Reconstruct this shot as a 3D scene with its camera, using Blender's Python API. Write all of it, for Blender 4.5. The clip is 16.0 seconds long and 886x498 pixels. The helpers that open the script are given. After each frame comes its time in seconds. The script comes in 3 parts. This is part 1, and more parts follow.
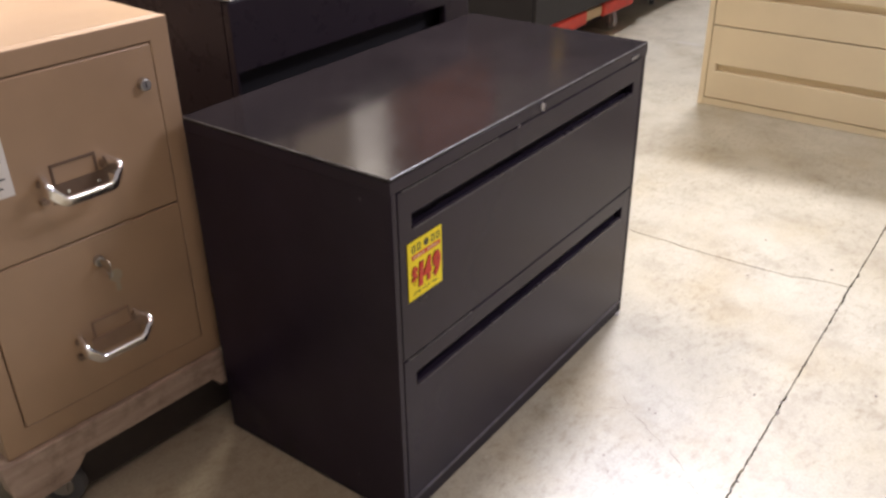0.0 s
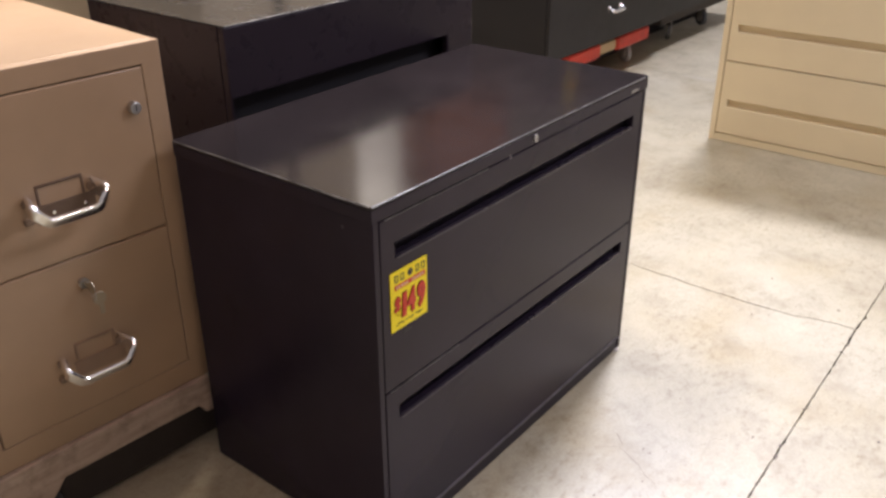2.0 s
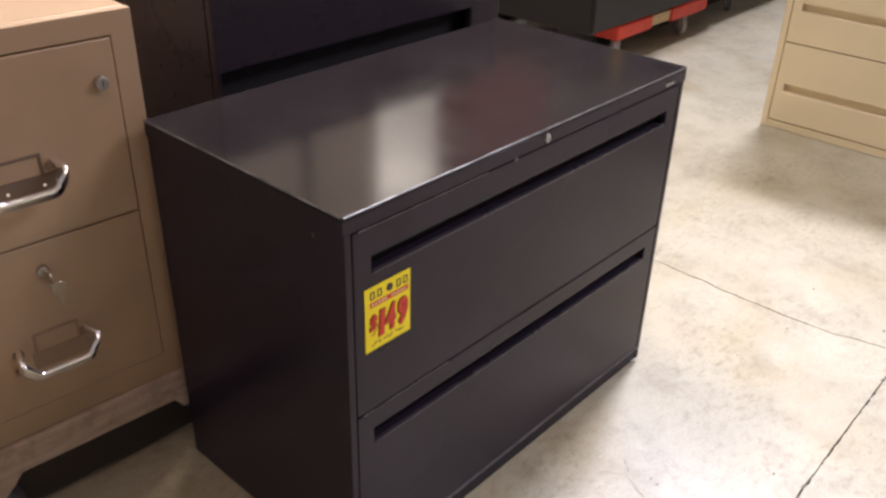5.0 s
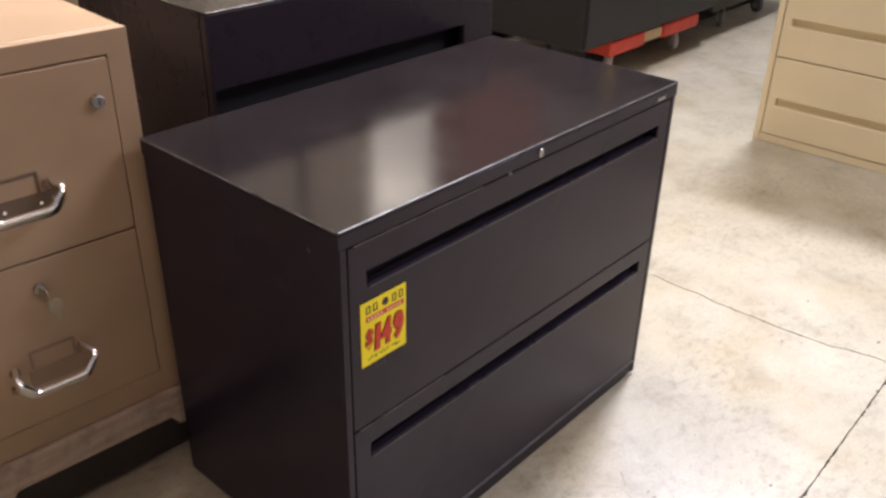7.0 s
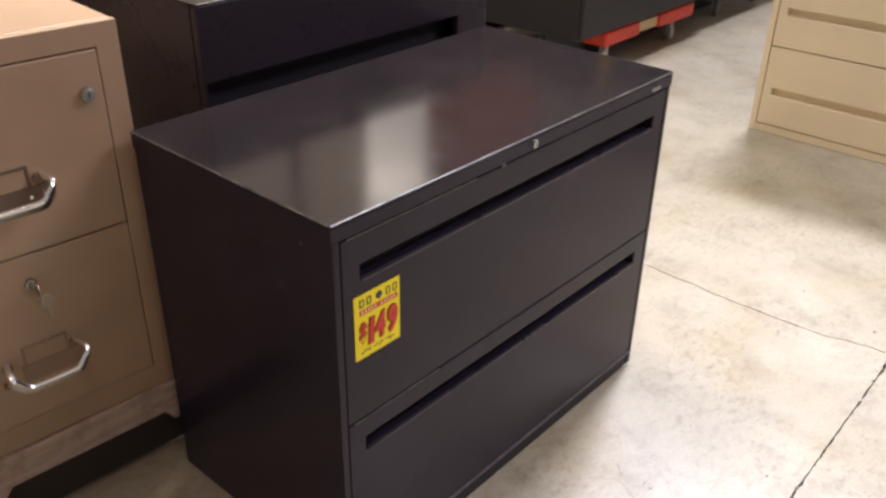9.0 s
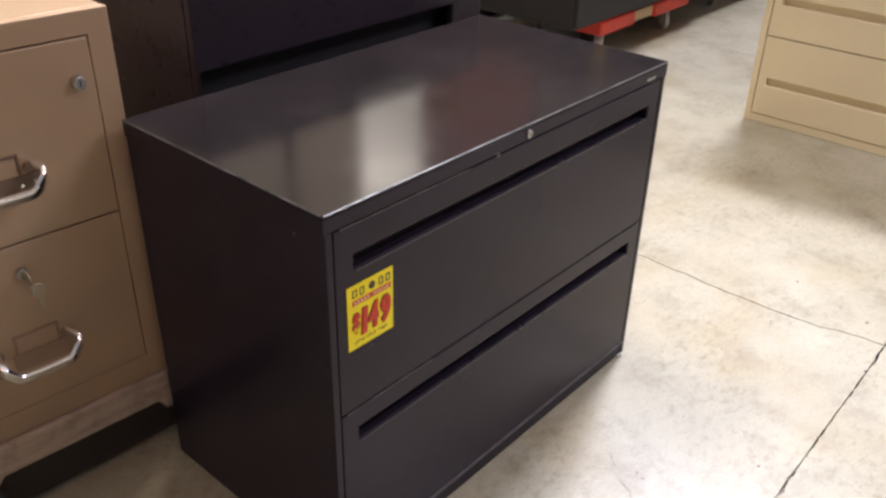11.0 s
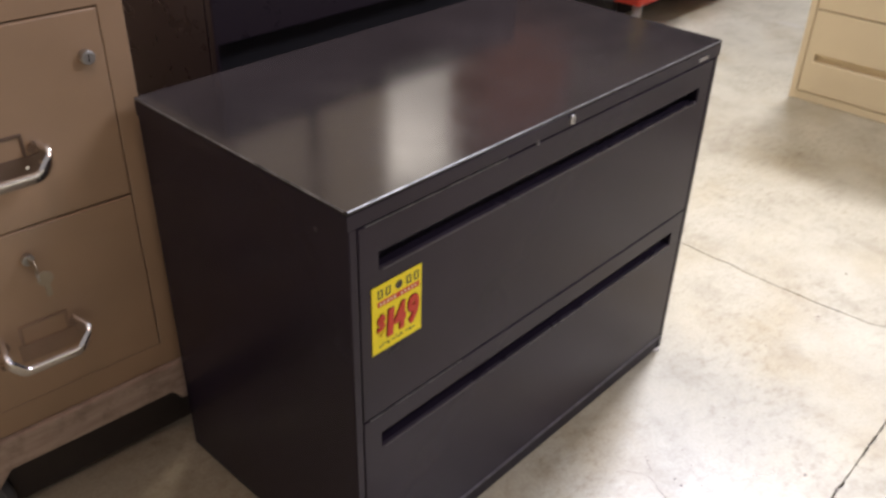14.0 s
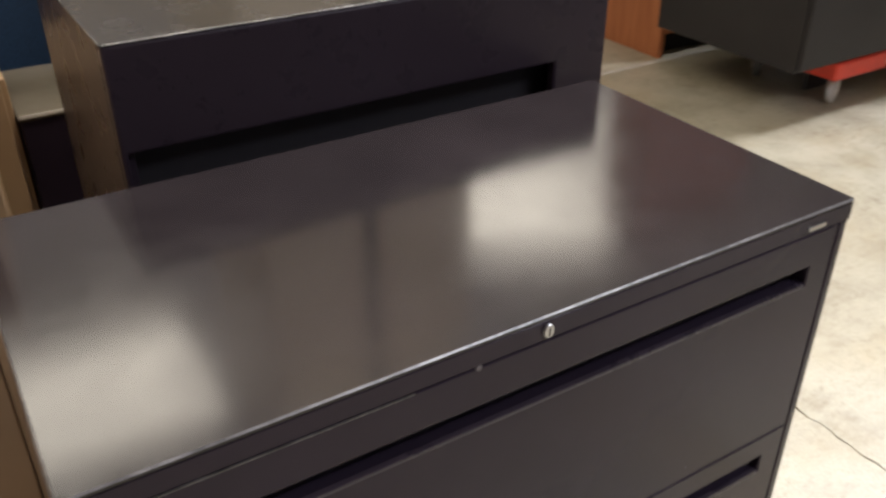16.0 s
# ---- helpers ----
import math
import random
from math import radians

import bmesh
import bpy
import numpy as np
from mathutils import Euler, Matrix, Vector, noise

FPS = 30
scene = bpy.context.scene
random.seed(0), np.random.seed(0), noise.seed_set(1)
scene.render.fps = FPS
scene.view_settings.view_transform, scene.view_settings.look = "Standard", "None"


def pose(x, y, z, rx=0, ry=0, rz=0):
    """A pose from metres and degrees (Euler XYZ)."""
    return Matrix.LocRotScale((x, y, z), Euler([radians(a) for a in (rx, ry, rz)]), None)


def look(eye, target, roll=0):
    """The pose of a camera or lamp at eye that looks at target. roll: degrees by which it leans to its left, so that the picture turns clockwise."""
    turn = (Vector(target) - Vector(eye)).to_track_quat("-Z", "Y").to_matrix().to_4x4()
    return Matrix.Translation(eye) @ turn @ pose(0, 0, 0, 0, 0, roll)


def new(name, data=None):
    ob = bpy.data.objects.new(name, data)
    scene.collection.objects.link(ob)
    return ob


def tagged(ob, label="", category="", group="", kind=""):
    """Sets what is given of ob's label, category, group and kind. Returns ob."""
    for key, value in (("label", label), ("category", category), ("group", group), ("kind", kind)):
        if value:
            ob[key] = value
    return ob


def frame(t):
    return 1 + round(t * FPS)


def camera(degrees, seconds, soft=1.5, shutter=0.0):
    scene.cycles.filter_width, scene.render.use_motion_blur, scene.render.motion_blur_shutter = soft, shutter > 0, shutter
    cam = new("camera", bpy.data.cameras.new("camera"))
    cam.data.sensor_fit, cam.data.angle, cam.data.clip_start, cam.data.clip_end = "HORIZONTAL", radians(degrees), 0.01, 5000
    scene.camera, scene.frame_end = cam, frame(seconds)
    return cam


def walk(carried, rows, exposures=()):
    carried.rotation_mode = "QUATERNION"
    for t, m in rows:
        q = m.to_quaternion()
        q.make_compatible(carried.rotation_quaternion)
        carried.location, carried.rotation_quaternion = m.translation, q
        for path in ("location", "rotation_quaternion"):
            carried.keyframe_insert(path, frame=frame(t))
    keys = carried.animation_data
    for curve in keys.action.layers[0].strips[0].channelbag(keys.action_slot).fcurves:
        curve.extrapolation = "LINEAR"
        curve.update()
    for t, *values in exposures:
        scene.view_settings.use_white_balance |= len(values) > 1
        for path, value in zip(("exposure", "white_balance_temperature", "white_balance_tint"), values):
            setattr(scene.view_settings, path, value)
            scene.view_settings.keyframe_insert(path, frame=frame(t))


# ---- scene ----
cam = camera(54.2, 16.0, 2.7, 0.9)
PATH = [
    (0, (-0.899, -0.774, 1.246), (0.502, 0.277, 0.28), -0.9),
    (0.5, (-0.897, -0.776, 1.248), (0.5, 0.274, 0.276), -0.8),
    (1, (-0.897, -0.778, 1.248), (0.501, 0.274, 0.278), -0.5),
    (1.4, (-0.881, -0.787, 1.245), (0.37, 0.168, 0.373), -0.7),
    (1.5, (-0.875, -0.791, 1.244), (0.515, 0.286, 0.29), -0.7),
    (1.6, (-0.869, -0.795, 1.242), (0.386, 0.175, 0.392), -0.7),
    (2, (-0.848, -0.807, 1.236), (0.552, 0.3, 0.331), -0.2),
    (2.5, (-0.814, -0.795, 1.229), (0.553, 0.344, 0.315), 0.0),
    (2.9, (-0.738, -0.753, 1.224), (0.438, 0.288, 0.345), 0.2),
    (3, (-0.712, -0.744, 1.224), (0.584, 0.421, 0.243), 0.3),
    (3.1, (-0.686, -0.738, 1.225), (0.478, 0.306, 0.335), 0.5),
    (3.2, (-0.672, -0.736, 1.228), (0.631, 0.414, 0.238), 0.7),
    (5.3, (-0.648, -0.763, 1.245), (0.64, 0.398, 0.248), 1.8),
    (5.5, (-0.648, -0.765, 1.247), (0.642, 0.41, 0.269), 1.6),
    (6, (-0.653, -0.764, 1.245), (0.646, 0.41, 0.279), 1.4),
    (6.5, (-0.655, -0.763, 1.243), (0.652, 0.406, 0.282), 1.3),
    (7, (-0.654, -0.766, 1.242), (0.658, 0.397, 0.278), 1.2),
    (7.5, (-0.651, -0.766, 1.242), (0.665, 0.386, 0.271), 1.1),
    (8, (-0.649, -0.766, 1.241), (0.66, 0.39, 0.266), 0.9),
    (8.5, (-0.647, -0.766, 1.241), (0.663, 0.386, 0.263), 0.9),
    (9, (-0.645, -0.764, 1.24), (0.664, 0.386, 0.259), 1.0),
    (11.5, (-0.639, -0.761, 1.24), (0.669, 0.369, 0.235), 1.4),
    (12, (-0.637, -0.756, 1.238), (0.673, 0.378, 0.238), 1.4),
    (12.4, (-0.636, -0.748, 1.232), (0.542, 0.284, 0.345), 1.9),
    (12.5, (-0.636, -0.745, 1.232), (0.672, 0.402, 0.245), 2.0),
    (12.6, (-0.636, -0.742, 1.232), (0.543, 0.282, 0.336), 2.1),
    (13, (-0.633, -0.726, 1.235), (0.666, 0.406, 0.219), 2.5),
    (13.5, (-0.623, -0.699, 1.23), (0.683, 0.426, 0.217), 2.9),
    (13.9, (-0.589, -0.681, 1.223), (0.545, 0.341, 0.269), 2.1),
    (14, (-0.568, -0.68, 1.223), (0.675, 0.465, 0.153), 1.6),
    (14.1, (-0.54, -0.68, 1.223), (0.556, 0.365, 0.25), 1.2),
    (14.4, (-0.436, -0.681, 1.225), (0.59, 0.452, 0.274), 0.9),
    (14.5, (-0.402, -0.681, 1.225), (0.588, 0.482, 0.273), 0.9),
    (14.6, (-0.373, -0.68, 1.224), (0.603, 0.496, 0.272), 0.9),
    (14.9, (-0.299, -0.658, 1.219), (0.64, 0.538, 0.254), 0.6),
    (15, (-0.273, -0.645, 1.217), (0.659, 0.546, 0.241), 0.5),
    (15.1, (-0.245, -0.63, 1.216), (0.685, 0.559, 0.235), 0.4),
    (15.4, (-0.152, -0.578, 1.215), (0.798, 0.596, 0.236), 0.0),
    (15.5, (-0.122, -0.563, 1.214), (0.815, 0.619, 0.233), -0.1),
    (15.6, (-0.094, -0.551, 1.211), (0.822, 0.644, 0.224), -0.2),
    (15.8, (-0.042, -0.534, 1.202), (0.849, 0.714, 0.258), -0.2),
    (15.9, (-0.017, -0.527, 1.196), (0.826, 0.769, 0.274), -0.1),
    (16, (0.007, -0.521, 1.189), (0.82, 0.793, 0.266), 0.0),
]
walk(cam, [(t, look(eye, target, roll)) for t, eye, target, roll in PATH], [(0.0, 0.65, 6450, 11), (9.2, 0.62, 6450, 11), (11.3, 0.60, 6350, 9), (14.0, 0.58, 6350, 9), (14.5, 0.46, 6350, 9), (15.0, 0.63, 6250, 4), (15.5, 0.76, 6250, 0), (16.0, 0.64, 6450, 4)])

# ---- light: ceiling lamps of the showroom and added fill ----
world = bpy.data.worlds.new("world")
scene.world = world
world.use_nodes = True
world.node_tree.nodes["Background"].inputs[0].default_value = (0.9, 0.95, 1.0, 1)
world.node_tree.nodes["Background"].inputs[1].default_value = 0.05


WARM, COOL, PALE, ROSY = (1.0, 0.88, 0.76), (0.96, 0.96, 1.14), (1.0, 0.98, 0.82), (1.0, 0.70, 0.62)


def area_lamp(x, y, z, along, across, watts, turn=0, colour=WARM, tip=0, spread=180):
    lamp = bpy.data.lights.new("ceiling_and_fill_lamp", "AREA")
    lamp.shape, lamp.size, lamp.size_y, lamp.energy, lamp.color = "RECTANGLE", along, across, watts, colour
    lamp.spread = radians(spread)
    ob = new("ceiling_and_fill_lamp", lamp)
    ob.matrix_world = pose(x, y, z, tip, 0, turn)
    return ob


CEILING, LAMPS, HIGH = 7.4, 2.5, 7.0
# Upward lamps, and downward ones under 7 W, are added fill.
# x, y, z, turn, length, width, watts down and up
for x, y, z, turn, long, wide, down, up in ((2.70, 2.66, LAMPS, 45, 0.95, 0.5, 1.0, 12), (4.6, 2.9, 4.2, 0, 1.2, 0.6, 2, 12), (0.20, 2.44, LAMPS, 0, 0.9, 0.7, 11, 14), (5.15, 1.05, HIGH, 17, 1.3, 0.6, 240, 40),
                                            (1.8, -1.4, LAMPS, 0, 1.2, 0.7, 28, 24), (-0.35, -0.40, LAMPS, 0, 0.6, 0.3, 4.6, 8), (-0.30, 1.5, LAMPS, 0, 0.6, 0.4, 6.3, 4)):
    tone = COOL if x > 1 and y < 2 else ROSY if y < 0 else PALE if x < 0 else WARM
    lamp = area_lamp(x, y, z, long, wide, down, turn, tone, spread=120 if z == HIGH else 180)
    if z == HIGH:
        # the high bay lamp is tilted down the aisle
        lamp.matrix_world = look((x, y, z), (0.2, -0.25, 0))
    area_lamp(x, y, z + 0.06, long, wide, up, turn, tone, 180)
# added lamp, unseen: lights the end wall to cool the far floor's sheen
area_lamp(6.5, 0.6, 3.0, 1.2, 0.5, 16, colour=(0.78, 0.9, 1.22)).matrix_world = look((6.5, 0.6, 3.0), (8.0, 0.6, 1.5))
# added narrow-beam lamp, unseen: brightens the tan file's side in the gap
area_lamp(0.72, 0.90, LAMPS, 0.4, 0.3, 10, spread=90)
# leaning stand-in panels for the lamp and lit wall mirrored in the black top
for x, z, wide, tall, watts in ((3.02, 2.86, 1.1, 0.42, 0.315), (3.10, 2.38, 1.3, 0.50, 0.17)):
    area_lamp(x, 3.29, z, wide, tall, watts, spread=40).matrix_world = look((x, 3.29, z), (0.95, 0.15, 0.7))


# ---- materials ----
def shader(name):
    m = bpy.data.materials.new(name)
    m.use_nodes = True
    nt = m.node_tree
    return m, nt, nt.nodes["Principled BSDF"]


def add(nt, kind, **inputs):
    node = nt.nodes.new(kind)
    for key, value in inputs.items():
        node.inputs[key.replace("_", " ")].default_value = value
    return node


def noise_at(nt, scale, detail=4.0, rough=0.55, stretch=(1, 1, 1)):
    co = nt.nodes.new("ShaderNodeTexCoord")
    mp = nt.nodes.new("ShaderNodeMapping")
    mp.inputs["Scale"].default_value = stretch
    tex = add(nt, "ShaderNodeTexNoise", Scale=scale, Detail=detail, Roughness=rough)
    nt.links.new(co.outputs["Object"], mp.inputs["Vector"])
    nt.links.new(mp.outputs["Vector"], tex.inputs["Vector"])
    return tex


def ramp(nt, source, stops):
    node = nt.nodes.new("ShaderNodeValToRGB")
    el = node.color_ramp.elements
    el[0].position, el[0].color = stops[0][0], (*stops[0][1], 1)
    el[1].position, el[1].color = stops[-1][0], (*stops[-1][1], 1)
    for p, c in stops[1:-1]:
        e = el.new(p)
        e.color = (*c, 1)
    nt.links.new(source, node.inputs[0])
    return node


def mixed(nt, factor, a, b, mode="MIX"):
    node = nt.nodes.new("ShaderNodeMix")
    node.data_type, node.blend_type = "RGBA", mode
    for sock, src in ((node.inputs[0], factor), (node.inputs[6], a), (node.inputs[7], b)):
        if isinstance(src, (int, float)):
            sock.default_value = src
        elif isinstance(src, tuple):
            sock.default_value = (*src, 1)
        else:
            nt.links.new(src, sock)
    return node.outputs[2]


def bumped(nt, bsdf, height, strength, distance):
    b = add(nt, "ShaderNodeBump", Strength=strength, Distance=distance)
    nt.links.new(height, b.inputs["Height"])
    nt.links.new(b.outputs["Normal"], bsdf.inputs["Normal"])


def painted_metal(name, colour, rough, vary=0.12, smudge=0.08, grain=900, relief=0.08, specular=0.5, tint=(1, 1, 1)):
    """Sprayed steel: fine orange peel, broad smudges in gloss and tone."""
    m, nt, bsdf = shader(name)
    broad, fine = noise_at(nt, 3.5, 5), noise_at(nt, grain, 2)
    dark = tuple(c * (1 - vary) for c in colour)
    light = tuple(min(1, c * (1 + vary)) for c in colour)
    col = ramp(nt, broad.outputs[0], [(0.3, dark), (0.7, light)])
    nt.links.new(col.outputs[0], bsdf.inputs["Base Color"])
    wear = noise_at(nt, 14, 6, 0.65)
    r = ramp(nt, wear.outputs[0], [(0.3, (rough - smudge,) * 3), (0.75, (rough + smudge,) * 3)])
    nt.links.new(r.outputs[0], bsdf.inputs["Roughness"])
    bsdf.inputs["Specular IOR Level"].default_value = specular
    bsdf.inputs["Specular Tint"].default_value = (*tint, 1)
    if relief:
        bumped(nt, bsdf, fine.outputs[0], relief, 0.0006)
    return m


def plain(name, colour, rough=0.5, metal=0.0, vary=0.1, scale=20):
    m, nt, bsdf = shader(name)
    n = noise_at(nt, scale, 4)
    col = ramp(nt, n.outputs[0], [(0.3, tuple(c * (1 - vary) for c in colour)), (0.7, tuple(min(1, c * (1 + vary)) for c in colour))])
    nt.links.new(col.outputs[0], bsdf.inputs["Base Color"])
    bsdf.inputs["Roughness"].default_value, bsdf.inputs["Metallic"].default_value = rough, metal
    return m


def wood(name, dark, light, scale=6, stretch=(1, 12, 12), rough=0.6, stain=0.0):
    m, nt, bsdf = shader(name)
    g = noise_at(nt, scale, 8, 0.65, stretch)
    col = ramp(nt, g.outputs[0], [(0.3, dark), (0.5, tuple((a + b) / 2 for a, b in zip(dark, light))), (0.72, light)]).outputs[0]
    if stain:
        s = noise_at(nt, 22, 6, 0.7)
        f = ramp(nt, s.outputs[0], [(0.5, (0, 0, 0)), (0.62, (stain,) * 3)])
        col = mixed(nt, f.outputs[0], col, tuple(c * 0.35 for c in dark))
    nt.links.new(col, bsdf.inputs["Base Color"])
    bsdf.inputs["Roughness"].default_value = rough
    bumped(nt, bsdf, g.outputs[0], 0.3, 0.002)
    return m


def concrete():
    m, nt, bsdf = shader("polished_concrete")
    broad = noise_at(nt, 1.1, 6, 0.6)
    cloud = noise_at(nt, 5.5, 8, 0.68)
    mott = noise_at(nt, 44, 5, 0.66, (0.75, 1.25, 1))
    zone = noise_at(nt, 3.1, 4, 0.6)
    grit = noise_at(nt, 150, 3, 0.6)
    speck = noise_at(nt, 70, 3, 0.6)
    stain = noise_at(nt, 2.6, 7, 0.62)
    base = ramp(nt, broad.outputs[0], [(0.32, (0.360, 0.319, 0.230)), (0.52, (0.415, 0.377, 0.279)), (0.7, (0.465, 0.431, 0.338))]).outputs[0]
    c2 = ramp(nt, cloud.outputs[0], [(0.30, (0.70, 0.67, 0.61)), (0.48, (0.97, 0.965, 0.95)), (0.68, (1.12, 1.12, 1.11))]).outputs[0]
    base = mixed(nt, 0.85, base, c2, "MULTIPLY")
    c3 = ramp(nt, mott.outputs[0], [(0.30, (0.58, 0.53, 0.47)), (0.40, (0.84, 0.82, 0.78)), (0.50, (1, 1, 1)), (0.75, (1.07, 1.07, 1.06))]).outputs[0]
    where = ramp(nt, zone.outputs[0], [(0.40, (0.15,) * 3), (0.62, (0.85,) * 3)])
    base = mixed(nt, where.outputs[0], base, c3, "MULTIPLY")
    c4 = ramp(nt, stain.outputs[0], [(0.5, (1, 1, 1)), (0.66, (0.80, 0.73, 0.61))]).outputs[0]
    base = mixed(nt, 0.7, base, c4, "MULTIPLY")
    c5 = ramp(nt, grit.outputs[0], [(0.3, (0.84, 0.83, 0.81)), (0.6, (1.04, 1.04, 1.04))]).outputs[0]
    base = mixed(nt, 0.7, base, c5, "MULTIPLY")
    pits = ramp(nt, speck.outputs[0], [(0.23, (0.45, 0.42, 0.38)), (0.29, (1, 1, 1))]).outputs[0]
    base = mixed(nt, 0.35, base, pits, "MULTIPLY")
    nt.links.new(base, bsdf.inputs["Base Color"])
    rough = ramp(nt, cloud.outputs[0], [(0.3, (0.42,) * 3), (0.7, (0.28,) * 3)])
    nt.links.new(rough.outputs[0], bsdf.inputs["Roughness"])
    bumped(nt, bsdf, mott.outputs[0], 0.12, 0.002)
    return m


CONCRETE = concrete()
GROUT = plain("joint_dirt", (0.035, 0.03, 0.025), 0.9)
DRIP = plain("dried_drips", (0.15, 0.125, 0.10), 0.8)
SLURRY = plain("ground_slurry", (0.36, 0.335, 0.27), 0.5)
CAULK = plain("pale_caulk", (0.46, 0.43, 0.38), 0.6)
BLACK = painted_metal("black_paint", (0.0215, 0.0157, 0.0245), 0.25, 0.2, 0.03, 900, 0.05, 0.22, (1.0, 0.92, 0.96))
BLACK_TOP = painted_metal("black_paint_worn_smooth", (0.0145, 0.0115, 0.0122), 0.155, 0.25, 0.035, 500, 0.0, 0.5)
# Recess blacks: the shade inside pulls, gaps and base is put into colour.
BLACK_SHADE = plain("black_recess_shade", (0.016, 0.011, 0.017), 0.6)
HOLLOW_SHADE = plain("hollow_shade", (0.007, 0.005, 0.007), 0.75)
# Dark top; the brown reflection on it is put into the base colour.
BROWN_REFLECTION = painted_metal("dark_top_reflection", (0.10, 0.083, 0.06), 0.5, 0.2, 0.08)
CHARCOAL = painted_metal("charcoal_paint", (0.023, 0.0205, 0.0205), 0.45, 0.15, 0.05, 900, 0.08, 0.25)
# Bright rim tone: the highlight on the cabinet's front edge, as colour.
EDGE_GLINT = plain("bright_edge_glint", (0.50, 0.49, 0.47), 0.4, 0.6, 0.6, 14)
def rubbed():
    """Black paint worn to steel in runs, brightened to carry the edge highlight."""
    m, nt, bsdf = shader("rubbed_glint_edge")
    n = noise_at(nt, 26, 4, 0.7)
    f = ramp(nt, n.outputs[0], [(0.32, (0.035, 0.034, 0.033)), (0.64, (0.20, 0.19, 0.185))])
    nt.links.new(f.outputs[0], bsdf.inputs["Base Color"])
    bsdf.inputs["Roughness"].default_value, bsdf.inputs["Metallic"].default_value = 0.3, 0.3
    return m


WORN_GLINT = rubbed()
SLATE = painted_metal("faded_black_paint", (0.0225, 0.0165, 0.0225), 0.28, 0.1, 0.015, 900, 0.0, 0.18, (1.0, 0.94, 0.96))
# Lighter black for pull lips; their faint highlight is in the colour.
LIP_GLINT = painted_metal("lip_glint_black", (0.034, 0.027, 0.037), 0.3, 0.3, 0.06)
SLATE_TOP = painted_metal("dusty_black_paint", (0.016, 0.014, 0.013), 0.27, 0.2, 0.02, 500, 0.0, 0.5)
SCUFFED = plain("scuffed_black", (0.12, 0.108, 0.115), 0.4, 0, 0.35, 40)
TAN = painted_metal("tan_paint", (0.385, 0.261, 0.158), 0.36, 0.11, 0.06)
TAN_DARK = plain("rubbed_brown_frame", (0.21, 0.14, 0.09), 0.45)
TAN_RUB = plain("rubbed_tan_frame", (0.28, 0.185, 0.118), 0.45)
# Darker tan for the shade in the gaps round the drawers.
TAN_GAP_SHADE = plain("tan_gap_shade", (0.22, 0.15, 0.095), 0.8)
BEIGE = painted_metal("beige_paint", (0.77, 0.635, 0.40), 0.45, 0.04, 0.05)
DULL_BEIGE = painted_metal("dull_beige_paint", (0.60, 0.51, 0.36), 0.5, 0.06, 0.05)
# Darker beige, painting in the shade between the drawers.
BEIGE_GAP_SHADE = plain("beige_gap_shade", (0.24, 0.17, 0.10), 0.8)
CHROME = plain("chrome", (0.92, 0.91, 0.90), 0.2, 1.0, 0.03)
DULL_CHROME = plain("rubbed_chrome", (0.55, 0.54, 0.53), 0.38, 1.0, 0.08)
BRONZE = plain("bronze_frame", (0.15, 0.10, 0.068), 0.45, 0.2)
STEEL = plain("dull_steel", (0.5, 0.49, 0.47), 0.35, 1.0)
BRASS = plain("tarnished_key", (0.40, 0.34, 0.25), 0.5, 0.8)
YELLOW = plain("yellow_card", (0.95, 0.77, 0.01), 0.55, 0, 0.03)
RED_INK = plain("red_ink", (0.62, 0.045, 0.02), 0.5, 0, 0.08, 120)
PEN = plain("faded_pen", (0.13, 0.09, 0.02), 0.6)
INK_RIM = plain("dark_red_ink", (0.16, 0.012, 0.01), 0.5, 0, 0.1, 120)
DARK_INK = plain("black_ink", (0.03, 0.02, 0.02), 0.5)
PALE_INK = plain("pale_ink", (0.85, 0.72, 0.45), 0.5)
PAPER = plain("white_paper", (0.75, 0.73, 0.68), 0.7, 0, 0.03)
RED_RUBBER = plain("red_bumper", (0.60, 0.045, 0.022), 0.5, 0, 0.15)
DOLLY_WOOD = wood("worn_dolly_wood", (0.31, 0.225, 0.17), (0.52, 0.405, 0.31), 7, (1, 7, 7), 0.85, 0.32)
PINE = wood("pine", (0.42, 0.29, 0.15), (0.62, 0.46, 0.27), 6)
CHERRY = wood("orange_veneer", (0.34, 0.105, 0.034), (0.49, 0.175, 0.065), 3, (10, 10, 1), 0.65)
# Same veneer, darkened for the weaker light on the upper cabinet.
CHERRY_SHADE = wood("shaded_orange_veneer", (0.30, 0.095, 0.033), (0.43, 0.155, 0.06), 3, (10, 10, 1), 0.65)
TYRE = plain("grey_tyre", (0.09, 0.09, 0.09), 0.6)
PALE_TYRE = plain("pale_grey_tyre", (0.42, 0.41, 0.40), 0.5)
# Near-black tones that put shade under and inside things into the colour.
SHADE_BOARD = plain("near_black_shade", (0.014, 0.011, 0.012), 0.8)
SHADED_WOOD = plain("shaded_wood", (0.045, 0.035, 0.028), 0.7)
HUB = plain("pale_hub", (0.6, 0.58, 0.54), 0.4)
BLUE = plain("blue_fabric", (0.013, 0.04, 0.095), 0.9, 0, 0.2, 200)
DIM_WALL = plain("dim_wall_tone", (0.24, 0.22, 0.20), 0.8, 0, 0.06, 2)
BOUNCE_WALL = plain("bounce_wall_tone", (0.54, 0.50, 0.43), 0.8, 0, 0.05, 2)
ROOF = plain("ceiling_tile", (0.82, 0.80, 0.76), 0.9, 0, 0.05, 2)


